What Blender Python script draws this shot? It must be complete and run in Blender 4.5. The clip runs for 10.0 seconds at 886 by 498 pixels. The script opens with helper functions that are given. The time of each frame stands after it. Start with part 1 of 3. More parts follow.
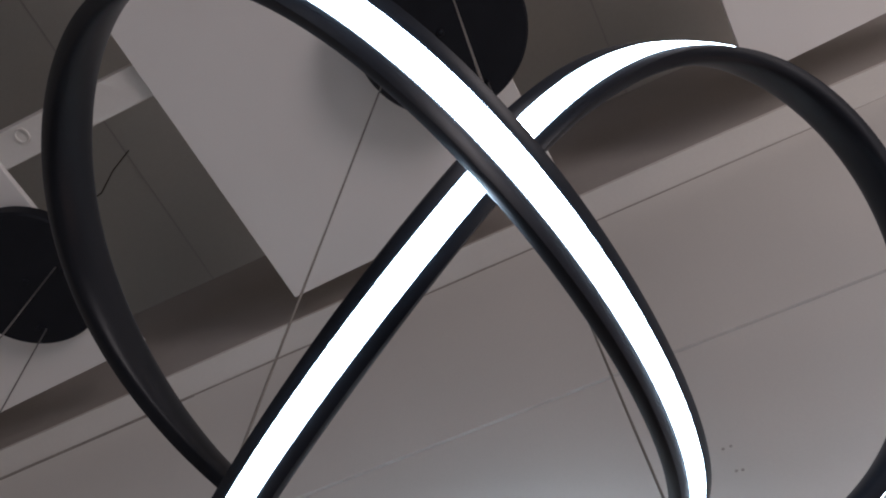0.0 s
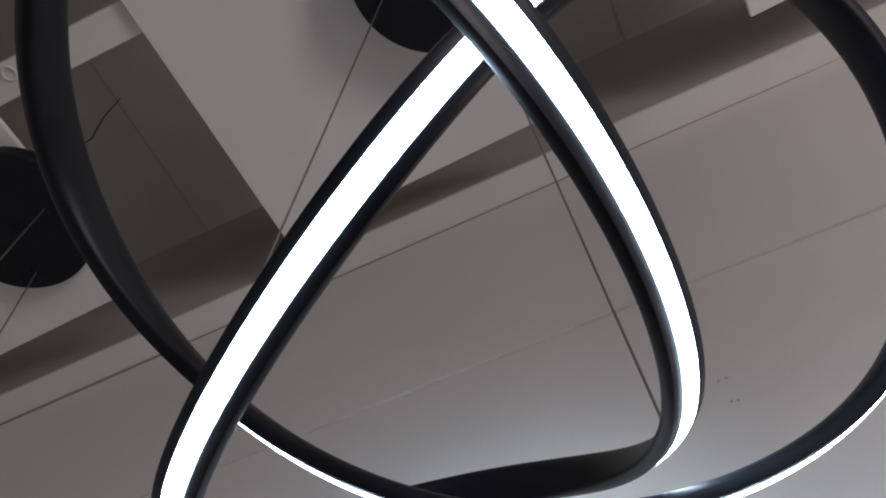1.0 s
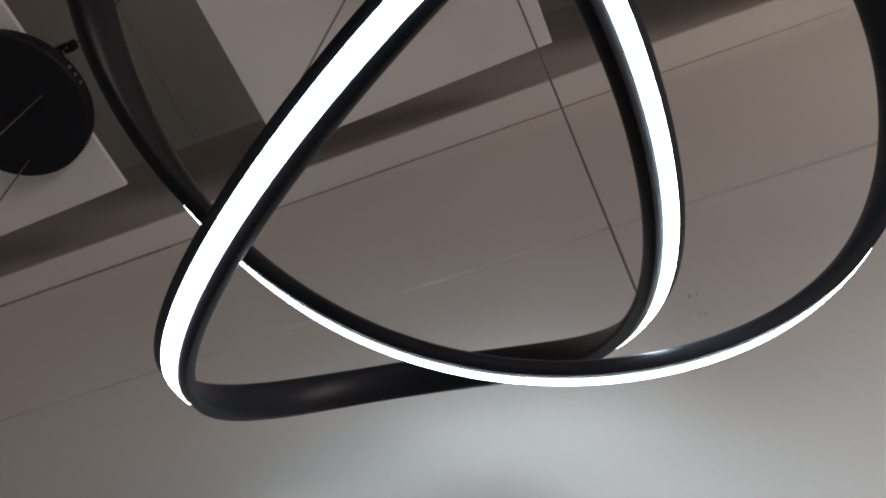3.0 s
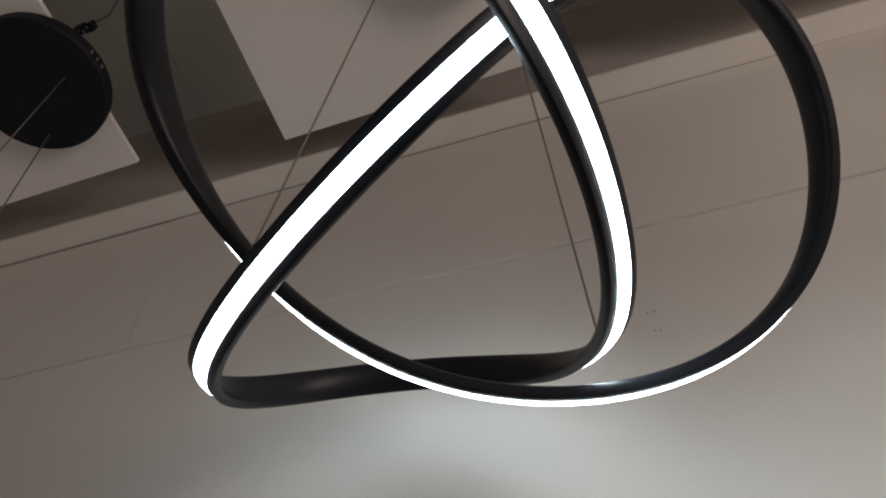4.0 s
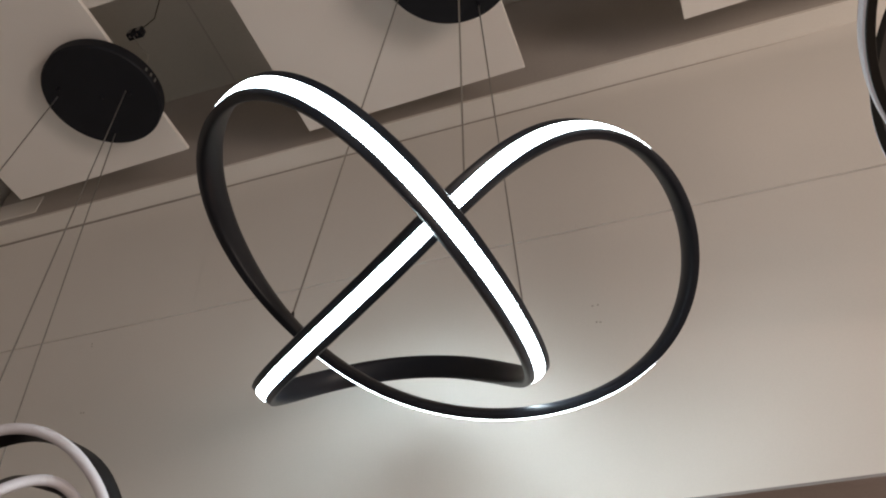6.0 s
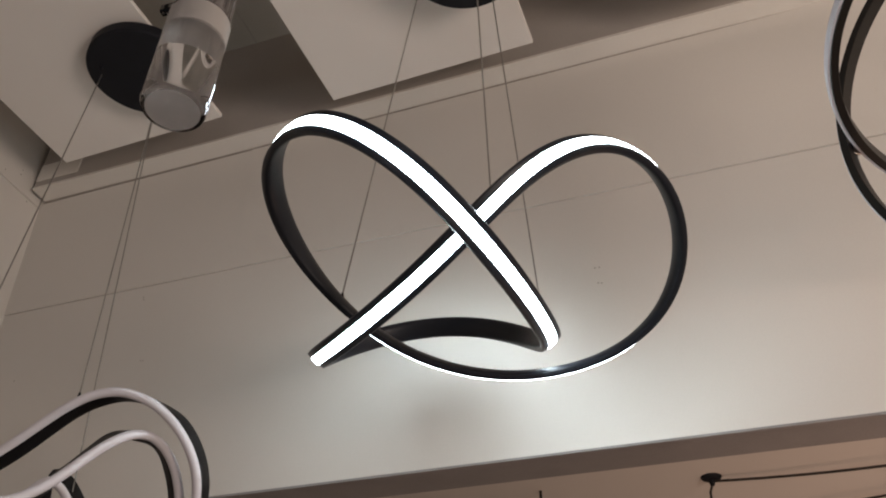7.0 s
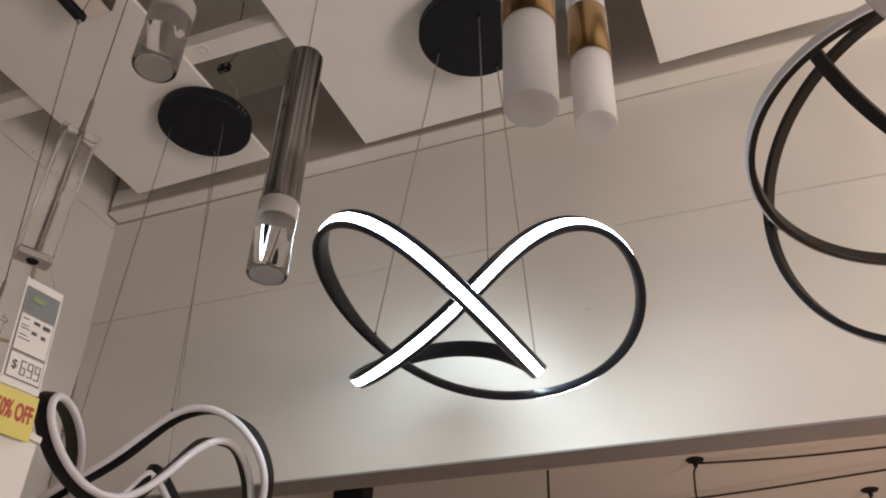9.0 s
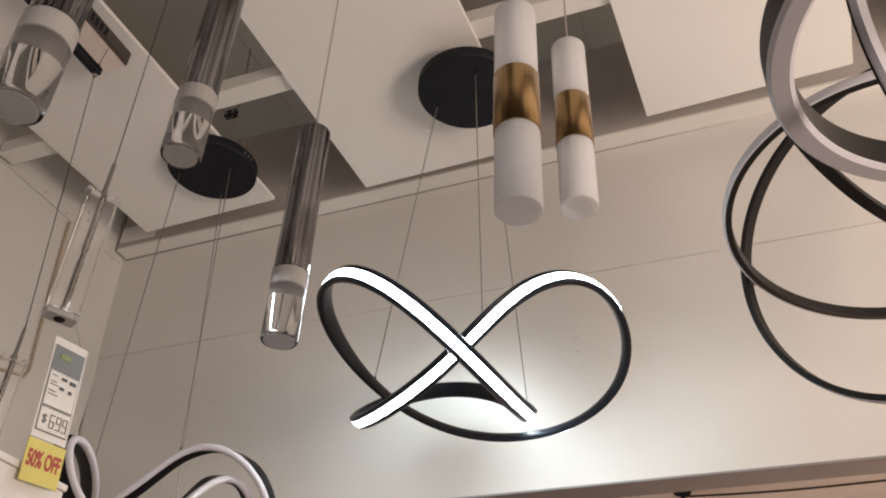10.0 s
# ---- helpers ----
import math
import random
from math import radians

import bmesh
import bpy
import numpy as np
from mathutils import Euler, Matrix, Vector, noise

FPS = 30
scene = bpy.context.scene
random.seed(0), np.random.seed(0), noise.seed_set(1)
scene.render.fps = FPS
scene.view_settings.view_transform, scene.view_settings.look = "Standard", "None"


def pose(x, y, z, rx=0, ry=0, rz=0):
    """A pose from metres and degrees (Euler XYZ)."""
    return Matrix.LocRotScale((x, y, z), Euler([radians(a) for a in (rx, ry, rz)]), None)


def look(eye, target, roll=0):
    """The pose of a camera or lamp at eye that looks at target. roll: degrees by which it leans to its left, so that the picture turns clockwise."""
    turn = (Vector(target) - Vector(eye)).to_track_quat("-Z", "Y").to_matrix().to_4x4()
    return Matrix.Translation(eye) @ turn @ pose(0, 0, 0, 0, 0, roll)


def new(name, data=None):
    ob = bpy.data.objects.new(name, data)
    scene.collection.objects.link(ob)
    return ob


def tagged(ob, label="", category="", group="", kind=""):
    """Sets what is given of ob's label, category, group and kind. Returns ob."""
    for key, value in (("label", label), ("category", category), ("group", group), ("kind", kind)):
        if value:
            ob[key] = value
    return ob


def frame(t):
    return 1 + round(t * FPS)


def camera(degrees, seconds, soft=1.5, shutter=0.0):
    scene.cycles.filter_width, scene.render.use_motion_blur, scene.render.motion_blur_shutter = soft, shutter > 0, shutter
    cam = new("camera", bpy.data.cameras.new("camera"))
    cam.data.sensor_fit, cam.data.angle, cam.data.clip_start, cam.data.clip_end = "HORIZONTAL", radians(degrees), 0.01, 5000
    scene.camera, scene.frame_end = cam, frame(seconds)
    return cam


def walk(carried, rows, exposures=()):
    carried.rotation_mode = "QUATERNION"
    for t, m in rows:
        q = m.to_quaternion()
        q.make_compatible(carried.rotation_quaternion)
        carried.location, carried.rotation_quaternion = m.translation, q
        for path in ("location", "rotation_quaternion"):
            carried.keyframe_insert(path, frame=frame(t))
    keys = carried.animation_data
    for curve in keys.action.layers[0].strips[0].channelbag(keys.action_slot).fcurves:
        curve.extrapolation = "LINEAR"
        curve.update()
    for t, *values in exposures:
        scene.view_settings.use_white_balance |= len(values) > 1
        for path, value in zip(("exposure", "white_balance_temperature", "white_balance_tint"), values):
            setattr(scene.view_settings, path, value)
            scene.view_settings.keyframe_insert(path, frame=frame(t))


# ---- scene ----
cam = camera(54.92, 10.0, soft=2.0)
PATH = [
    (0, look((1.4559, 1.4793, 1.9227), (1.0890, 2.3165, 3.7016), -2.13)),
    (0.5, look((1.4496, 1.5079, 1.9171), (1.0673, 2.3698, 3.6809), -1.80)),
    (1, look((1.4340, 1.5461, 1.9096), (1.0492, 2.4253, 3.6643), -1.95)),
    (1.5, look((1.4082, 1.5703, 1.8938), (1.0178, 2.4691, 3.6373), -1.59)),
    (2, look((1.3947, 1.6093, 1.8825), (1.0171, 2.5223, 3.6214), -0.93)),
    (2.5, look((1.3867, 1.6160, 1.8635), (1.0222, 2.5554, 3.5912), -0.70)),
    (4, look((1.4296, 1.4361, 1.7502), (1.0800, 2.5127, 3.3991), 1.30)),
    (4.5, look((1.4648, 1.3533, 1.7257), (1.1592, 2.5079, 3.3299), 0.47)),
    (5, look((1.5381, 1.2430, 1.6911), (1.1873, 2.4522, 3.2451), 1.10)),
    (5.5, look((1.6193, 1.1214, 1.6657), (1.1600, 2.3785, 3.1518), 2.58)),
    (7, look((1.6927, 0.6983, 1.6022), (1.1580, 2.1782, 2.8367), 1.35)),
    (7.5, look((1.7545, 0.6018, 1.5677), (1.2026, 2.1247, 2.7408), 1.24)),
    (8, look((1.8290, 0.4653, 1.5491), (1.2306, 1.9955, 2.6895), 1.53)),
    (8.5, look((1.8644, 0.3500, 1.5312), (1.2418, 1.8738, 2.6671), 2.17)),
    (9, look((1.8936, 0.2756, 1.5168), (1.2702, 1.7880, 2.6676), 2.41)),
    (9.5, look((1.9328, 0.1969, 1.5202), (1.3146, 1.7003, 2.6854), 2.61)),
    (10, look((1.9436, 0.1427, 1.5136), (1.3349, 1.6347, 2.6983), 2.63)),
]
EXPOSURES = [(0.0, -0.50, 5200, 12), (1.5, -0.64, 5320, 12), (2.5, -0.78, 5540, 12), (4.5, -0.75, 5960, 10), (5.0, -0.72, 5980, 10), (5.5, -0.40, 6040, 10), (7.0, -0.10, 6020, 10), (8.5, 0.09, 6020, 10), (9.5, 0.10, 6000, 10), (10.0, 0.30, 6000, 10)]
walk(cam, PATH, EXPOSURES)

# ---- light: added warm fill for a dim room, and one lit ribbon lamp ----
LED_POWER = 25.0
world = bpy.data.worlds.new("room_air")
scene.world = world
world.use_nodes = True
world.node_tree.nodes["Background"].inputs[0].default_value = (1.0, 0.86, 0.72, 1)
world.node_tree.nodes["Background"].inputs[1].default_value = 0.012


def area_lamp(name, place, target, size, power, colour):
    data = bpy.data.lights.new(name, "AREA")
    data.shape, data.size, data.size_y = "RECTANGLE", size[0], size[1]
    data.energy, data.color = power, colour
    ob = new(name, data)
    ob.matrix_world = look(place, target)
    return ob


# unseen fill lamps added behind and beside the path, and in the back room
area_lamp("showroom_fill", (2.4, -2.7, 1.7), (1.6, 2.2, 3.2), (2.4, 1.0), 20, (1.0, 0.86, 0.78))
area_lamp("showroom_fill", (4.5, 0.3, 1.5), (3.6, 2.3, 3.2), (1.2, 1.2), 95, (1.0, 0.78, 0.62))
area_lamp("back_room_fill", (2.4, 3.3, 1.6), (1.9, 3.3, 2.74), (1.6, 0.8), 5.0, (1.0, 0.58, 0.38))


# ---- materials ----
def nodes_of(name):
    m = bpy.data.materials.new(name)
    m.use_nodes = True
    nt = m.node_tree
    return m, nt, nt.nodes["Principled BSDF"]


def surface(name, colour, rough=0.5, metal=0.0, vary=0.12, scale=6.0, fine=160.0, bump=0.05, stretch=(1, 1, 1), depth=0.002, **more):
    """A procedural surface: two scales of noise in colour and roughness, and fine relief."""
    m, nt, b = nodes_of(name)
    n, l = nt.nodes, nt.links
    tc = n.new("ShaderNodeTexCoord")
    mp = n.new("ShaderNodeMapping")
    mp.inputs["Scale"].default_value = stretch
    l.new(tc.outputs["Object"], mp.inputs["Vector"])
    big = n.new("ShaderNodeTexNoise")
    big.inputs["Scale"].default_value, big.inputs["Detail"].default_value = scale, 5
    small = n.new("ShaderNodeTexNoise")
    small.inputs["Scale"].default_value, small.inputs["Detail"].default_value = fine, 3
    l.new(mp.outputs[0], big.inputs["Vector"])
    l.new(mp.outputs[0], small.inputs["Vector"])
    mix = n.new("ShaderNodeMix")
    mix.data_type = "FLOAT"
    mix.inputs[0].default_value = 0.35
    l.new(big.outputs["Fac"], mix.inputs[2])
    l.new(small.outputs["Fac"], mix.inputs[3])
    ramp = n.new("ShaderNodeValToRGB")
    ramp.color_ramp.elements[0].position, ramp.color_ramp.elements[1].position = 0.25, 0.75
    lo = tuple(c * (1 - vary) for c in colour)
    hi = tuple(min(1.0, c * (1 + vary)) for c in colour)
    ramp.color_ramp.elements[0].color, ramp.color_ramp.elements[1].color = (*lo, 1), (*hi, 1)
    l.new(mix.outputs[0], ramp.inputs[0])
    l.new(ramp.outputs[0], b.inputs["Base Color"])
    rr = n.new("ShaderNodeMapRange")
    rr.inputs[3].default_value, rr.inputs[4].default_value = max(0.02, rough * 0.85), min(1.0, rough * 1.15)
    l.new(mix.outputs[0], rr.inputs[0])
    l.new(rr.outputs[0], b.inputs["Roughness"])
    b.inputs["Metallic"].default_value = metal
    if bump:
        bp = n.new("ShaderNodeBump")
        bp.inputs["Strength"].default_value, bp.inputs["Distance"].default_value = bump, depth
        l.new(small.outputs["Fac"], bp.inputs["Height"])
        l.new(bp.outputs[0], b.inputs["Normal"])
    for key, value in more.items():
        b.inputs[key.replace("_", " ")].default_value = value
    return m


def glow(name, colour, power):
    m, nt, b = nodes_of(name)
    b.inputs["Base Color"].default_value = (0.85, 0.85, 0.85, 1)
    b.inputs["Roughness"].default_value = 0.5
    b.inputs["Emission Color"].default_value = (*colour, 1)
    b.inputs["Emission Strength"].default_value = power
    return m


WALL = surface("wall_paint", (0.66, 0.63, 0.585), 0.6, vary=0.05, scale=1.6, fine=220, bump=0.08, depth=0.0006)
# darker than the wall paint: shade of underside and back wall is in the colour
WALL_EDGE = surface("shaded_edge_board", (0.26, 0.245, 0.24), 0.8, vary=0.16, scale=9, bump=0.2)
PANEL = surface("ceiling_panel_paint", (0.80, 0.77, 0.73), 0.45, vary=0.03, scale=2.5, fine=300, bump=0.03, depth=0.0004)
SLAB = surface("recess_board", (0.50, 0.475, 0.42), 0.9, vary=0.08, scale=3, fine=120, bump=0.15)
TRIM = surface("cream_trim_paint", (0.74, 0.71, 0.66), 0.55, vary=0.05, scale=7, bump=0.05)
# browner than the wall paint, to carry the shade behind the panels
SHADED = surface("shaded_bulkhead_board", (0.42, 0.385, 0.355), 0.85, vary=0.10, scale=5, fine=140, bump=0.12)
# for unseen closing surfaces: dark, to deepen chrome reflections and cut bounced light
REAR = surface("dark_unseen_surround", (0.10, 0.085, 0.075), 0.6, vary=0.10, scale=2, fine=200, bump=0.06, depth=0.0006)
FLOOR = surface("showroom_floor_tile", (0.36, 0.33, 0.30), 0.35, vary=0.10, scale=2)
FILLER = surface("screw_filler", (0.44, 0.41, 0.37), 0.85, vary=0.15, scale=30)
JOINT = surface("joint_filler", (0.30, 0.27, 0.24), 0.9, vary=0.2, scale=30)
BLACK = surface("black_coated_aluminium", (0.014, 0.017, 0.024), 0.38, vary=0.06, scale=12, fine=50, bump=0.0, depth=0.0003, Specular_IOR_Level=0.26)
SOOT = surface("matt_black_ribbon", (0.006, 0.0058, 0.0068), 0.5, vary=0.06, scale=12, fine=50, bump=0.0, Specular_IOR_Level=0.18)
MATT = surface("matt_black_steel", (0.012, 0.013, 0.017), 0.55, vary=0.2, scale=20, fine=500, bump=0.05, depth=0.0003, Specular_IOR_Level=0.15)
BRONZE = surface("dark_bronze_aluminium", (0.013, 0.0115, 0.010), 0.42, metal=0.0, vary=0.2, scale=14, fine=380, bump=0.04, depth=0.0003, Specular_IOR_Level=0.25)
LIT = glow("lit_diffuser", (0.87, 0.97, 0.96), LED_POWER)
SILICONE = surface("unlit_white_diffuser", (0.64, 0.62, 0.655), 0.45, vary=0.03, scale=12, bump=0.02, depth=0.0003)
CHROME = surface("polished_chrome", (0.42, 0.405, 0.39), 0.05, metal=1.0, vary=0.03, scale=9, bump=0.0)
STEEL = surface("satin_steel_wire", (0.30, 0.29, 0.27), 0.35, metal=0.8, vary=0.1, scale=30, bump=0.0)
# besides the brushed relief, streaks of reflected lamps are put into the colour
BRASS = surface("brushed_brass_reflections", (0.36, 0.240, 0.110), 0.24, metal=1.0, vary=0.28, scale=4.0, fine=1.4, bump=0.8, stretch=(100, 100, 0.02), depth=0.0011)
# tube reflections painted as vertical dark and pale streaks in a darkened chrome
TUBE = surface("chrome_reflection_streaks", (0.18, 0.175, 0.18), 0.04, metal=1.0, vary=0.92, scale=1.7, fine=1.0, bump=1.0, stretch=(100, 100, 0.03), depth=0.008)
# one polished chrome in two colours, its pinkish and its dark reflections painted in
MIRROR = surface("chrome_bright_reflections", (0.86, 0.78, 0.74), 0.06, metal=1.0, vary=0.03, scale=9, bump=0.0)
CHROME_DARK = surface("chrome_dark_reflections", (0.15, 0.13, 0.118), 0.22, metal=1.0, vary=0.08, scale=9, bump=0.02, depth=0.0003)
OPAL = surface("opal_acrylic", (0.93, 0.92, 0.93), 0.42, vary=0.03, scale=10, bump=0.02, depth=0.0003, Transmission_Weight=0.45, Subsurface_Weight=0.8, Subsurface_Scale=0.03, Subsurface_Radius=(1.0, 1.0, 1.0))
FROST = surface("frosted_band", (0.70, 0.68, 0.66), 0.5, vary=0.05, scale=20, bump=0.05, depth=0.0003, Transmission_Weight=0.5)
CORD = surface("black_rubber_cord", (0.015, 0.013, 0.012), 0.6, vary=0.2, scale=40)
PALE_CORD = surface("clear_pvc_cord", (0.34, 0.31, 0.27), 0.4, vary=0.1, scale=40, bump=0.0)
BEIGE = surface("aged_beige_conduit", (0.42, 0.34, 0.25), 0.6, vary=0.15, scale=30)
WHITE_CARD = surface("white_card", (0.78, 0.76, 0.73), 0.5, vary=0.02, scale=20, bump=0.02, depth=0.0003)
GREY_PRINT = surface("dark_grey_print", (0.19, 0.20, 0.20), 0.5, vary=0.08, scale=40, bump=0.0)
INK = surface("black_ink", (0.07, 0.07, 0.07), 0.5, vary=0.1, scale=60, bump=0.0)
YELLOW_CARD = surface("yellow_card", (0.72, 0.64, 0.17), 0.55, vary=0.05, scale=30, bump=0.02, depth=0.0003)
RED_INK = surface("red_ink", (0.45, 0.07, 0.06), 0.5, vary=0.08, scale=60, bump=0.0)
GREEN_INK = surface("green_ink", (0.25, 0.31, 0.12), 0.5, vary=0.08, scale=60, bump=0.0)


def clear(name, rough, tint):
    m, nt, b = nodes_of(name)
    b.inputs["Base Color"].default_value = (*tint, 1)
    b.inputs["Roughness"].default_value = rough
    b.inputs["IOR"].default_value = 1.49
    b.inputs["Transmission Weight"].default_value = 1.0
    return m


ACRYLIC = clear("clear_acrylic", 0.01, (0.97, 0.97, 0.98))


# ---- mesh helpers ----
def mesh_of(name, bm, material, smooth=False):
    bmesh.ops.recalc_face_normals(bm, faces=bm.faces)
    me = bpy.data.meshes.new(name)
    bm.to_mesh(me)
    bm.free()
    me.materials.append(material)
    if smooth:
        me.shade_smooth()
        me.set_sharp_from_angle(angle=radians(38))
    return me


def part(name, bm, material, parent, label="", smooth=False):
    ob = new(name, mesh_of(name, bm, material, smooth))
    ob.parent = parent
    return tagged(ob, label)


def thing(name, place, label, category, group="", kind=""):
    ob = new(name)
    ob.empty_display_size = 0.05
    ob.matrix_world = place if isinstance(place, Matrix) else pose(*place)
    return tagged(ob, label, category, group, kind)


def structure(name, bm, material, label, category):
    return tagged(new(name, mesh_of(name, bm, material)), label, category, kind="structure")


def box(x0, x1, y0, y1, z0, z1, bevel=0.0, bm=None):
    bm = bm or bmesh.new()
    made = bmesh.ops.create_cube(bm, size=1, matrix=Matrix.Translation(((x0 + x1) / 2, (y0 + y1) / 2, (z0 + z1) / 2)) @ Matrix.Diagonal((x1 - x0, y1 - y0, z1 - z0, 1)))
    if bevel:
        edges = list({e for v in made["verts"] for e in v.link_edges})
        bmesh.ops.bevel(bm, geom=edges, offset=bevel, segments=2, affect="EDGES", profile=0.5)
    return bm


def lathe(profile, steps=48, bm=None, m=Matrix()):
    """A turned body round z from (radius, height) pairs; ends at radius 0 close it."""
    bm = bm or bmesh.new()
    rings = []
    for r, z in profile:
        if r <= 1e-6:
            rings.append([bm.verts.new(m @ Vector((0, 0, z)))])
        else:
            rings.append([bm.verts.new(m @ Vector((r * math.cos(2 * math.pi * k / steps), r * math.sin(2 * math.pi * k / steps), z))) for k in range(steps)])
    for a, b in zip(rings, rings[1:]):
        for k in range(steps):
            j = (k + 1) % steps
            if len(a) == 1 and len(b) > 1:
                bm.faces.new((a[0], b[j], b[k]))
            elif len(b) == 1 and len(a) > 1:
                bm.faces.new((a[k], a[j], b[0]))
            elif len(a) > 1:
                bm.faces.new((a[k], a[j], b[j], b[k]))
    return bm


def sweep(points, normals, section, closed=True, bm=None):
    """A section of (across, out) pairs carried along points; normals give out."""
    bm = bm or bmesh.new()
    n = len(points)
    rings = []
    for i in range(n):
        p = points[i]
        a, b = (points[i - 1], points[(i + 1) % n]) if closed else (points[max(0, i - 1)], points[min(n - 1, i + 1)])
        t = (b - a).normalized()
        o = (normals[i] - t * normals[i].dot(t)).normalized()
        c = t.cross(o)
        rings.append([bm.verts.new(p + c * u + o * v) for u, v in section])
    m = len(section)
    for i in range(n if closed else n - 1):
        a, b = rings[i], rings[(i + 1) % n]
        for k in range(m):
            bm.faces.new((a[k], a[(k + 1) % m], b[(k + 1) % m], b[k]))
    if not closed:
        bm.faces.new(rings[0][::-1])
        bm.faces.new(rings[-1])
    return bm


def wire(points, radius, sides=8):
    pts = [Vector(p) for p in points]
    ref = Vector((0.3, 0.9, 0.2)).normalized()
    sec = [(radius * math.cos(2 * math.pi * k / sides), radius * math.sin(2 * math.pi * k / sides)) for k in range(sides)]
    return sweep(pts, [ref] * len(pts), sec, closed=False)


def sagging(a, b, drop, steps=14, wave=0.0):
    a, b = Vector(a), Vector(b)
    return [a.lerp(b, k / steps) + Vector((0, wave * math.sin(9 * k / steps), -4 * drop * (k / steps) * (1 - k / steps))) for k in range(steps + 1)]


# ---- the setting ----
WALL_Y, WALL_BACK, WALL_LOW, LEFT_X = 2.36, 2.495, 2.390, -0.355
PANEL_Z, SLAB_Z, BACK_Z = 3.46, 3.97, 2.737

structure("floor", box(-0.6, 6.2, -4.2, 4.4, -0.1, 0.0), FLOOR, "grey tiled showroom floor", "floor")
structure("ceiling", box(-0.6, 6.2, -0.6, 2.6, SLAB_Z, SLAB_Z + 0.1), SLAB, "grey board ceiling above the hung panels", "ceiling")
# unseen rear half of the ceiling, split off only to be dark in reflections
structure("ceiling_showroom", box(-0.6, 6.2, -4.2, -0.6, SLAB_Z, SLAB_Z + 0.1), REAR, "unseen showroom ceiling, made dark for the chrome to reflect", "ceiling")
structure("ceiling_back_room", box(-0.6, 6.2, WALL_BACK, 4.4, BACK_Z, BACK_Z + 0.1), WALL, "warm plaster ceiling of the lower back room", "ceiling")
structure("wall_left", box(LEFT_X - 0.12, LEFT_X - 0.012, -1.2, 4.4, 0, SLAB_Z), WALL, "cream painted side wall", "wall")
structure("wall_left_rear", box(LEFT_X - 0.12, LEFT_X - 0.012, -4.2, -1.2, 0, SLAB_Z), REAR, "unseen part of the side wall, made dark for the chrome to reflect", "wall")
structure("wall_right", box(6.0, 6.12, -4.2, 4.4, 0, SLAB_Z), WALL, "cream painted side wall", "wall")
structure("wall_rear", box(-0.6, 6.2, -4.2, -4.08, 0, SLAB_Z), REAR, "unseen closing wall behind, made dark for the chrome to reflect", "wall")
structure("wall_back_room", box(-0.6, 6.2, 4.13, 4.3, 0, BACK_Z), WALL_EDGE, "back room wall with its shade put into a brown colour", "wall")

# front wall: a thick bulkhead above the opening to the back room, faced with boards
front = structure("wall_front", box(LEFT_X, 6.0, WALL_Y + 0.016, WALL_BACK, WALL_LOW + 0.004, 3.62), WALL, "cream boarded bulkhead wall above a wide opening", "wall")
BOARDS = [(LEFT_X, 0.4594, 3.0578, 3.66, 0.000), (0.4606, 3.25, 3.0578, 3.66, -0.002), (3.253, 6.0, 3.0578, 3.66, 0.0),
          (LEFT_X, 3.25, WALL_LOW, 3.0562, 0.003), (3.253, 6.0, WALL_LOW, 3.0562, 0.003)]
for x0, x1, z0, z1, back in BOARDS:
    part("wall_board", box(x0, x1, WALL_Y + back, WALL_Y + 0.016, z0, z1), WALL, front)
# underside coloured dark for the shadow it lies in
part("underside_board", box(LEFT_X, 6.0, WALL_Y + 0.020, WALL_BACK + 0.002, WALL_LOW - 0.002, WALL_LOW + 0.004), WALL_EDGE, front, "underside of the bulkhead, its shade put into a dull brown")
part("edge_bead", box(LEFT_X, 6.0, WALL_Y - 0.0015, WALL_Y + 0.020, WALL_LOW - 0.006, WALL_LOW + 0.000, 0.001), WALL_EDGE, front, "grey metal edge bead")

# filled screw holes in the boards
MARKS = [(1.481, 2.838), (1.492, 2.838), (1.485, 2.795), (1.493, 2.793), (-0.232, 2.814), (0.204, 2.807), (0.212, 2.806), (0.165, 3.021), (0.167, 3.012), (2.31, 3.10)]
for x, z in MARKS:
    part("screw_mark", lathe([(0, -0.0010), (0.0020, -0.0008), (0.0028, 0.0006)], 10, m=Matrix.Translation((x, WALL_Y + (0.003 if z < 3.05 else 0.0), z)) @ pose(0, 0, 0, -90)), FILLER, front)


# the bulkhead leans a little into the room
front.matrix_world = Matrix.Translation((0, 2.362, 2.8)) @ pose(0, 0, 0, 3.7) @ Matrix.Translation((0, -2.362, -2.8))


def rising_box(x0, x1, y0, y1, low, high, rise=0.0145, flat_top=False):
    """A box whose long edges climb slightly along x."""
    bm = bmesh.new()
    ends = []
    for x in (x0, x1):
        up = rise * (x + 0.35)
        top = high if flat_top else high + up
        ends.append([bm.verts.new((x, y, h)) for y, h in ((y0, low + up), (y1, low + up), (y1, top), (y0, top))])
    a, b = ends
    for k in range(4):
        bm.faces.new((a[k], a[(k + 1) % 4], b[(k + 1) % 4], b[k]))
    bm.faces.new(a[::-1])
    bm.faces.new(b)
    return bm


# the recess shade on this face is put into its brown colour
structure("bulkhead_upper", rising_box(-0.335, 6.0, 2.250, 2.40, 3.5060, SLAB_Z, flat_top=True), SHADED, "upper bulkhead face in the ceiling recess, shade put into its brown", "bulkhead")
structure("bulkhead_ledge", rising_box(-0.335, 6.0, 2.247, 2.330, 3.4965, 3.5055), TRIM, "cream ledge where the upper wall steps forward", "ledge")
# the shadow line in the crease, added as a thin dark strip
structure("ledge_shadow_strip", rising_box(-0.34, 6.0, 2.311, 2.330, 3.4910, 3.4960), JOINT, "dark strip standing for the shadow gap under the cream ledge", "joint")

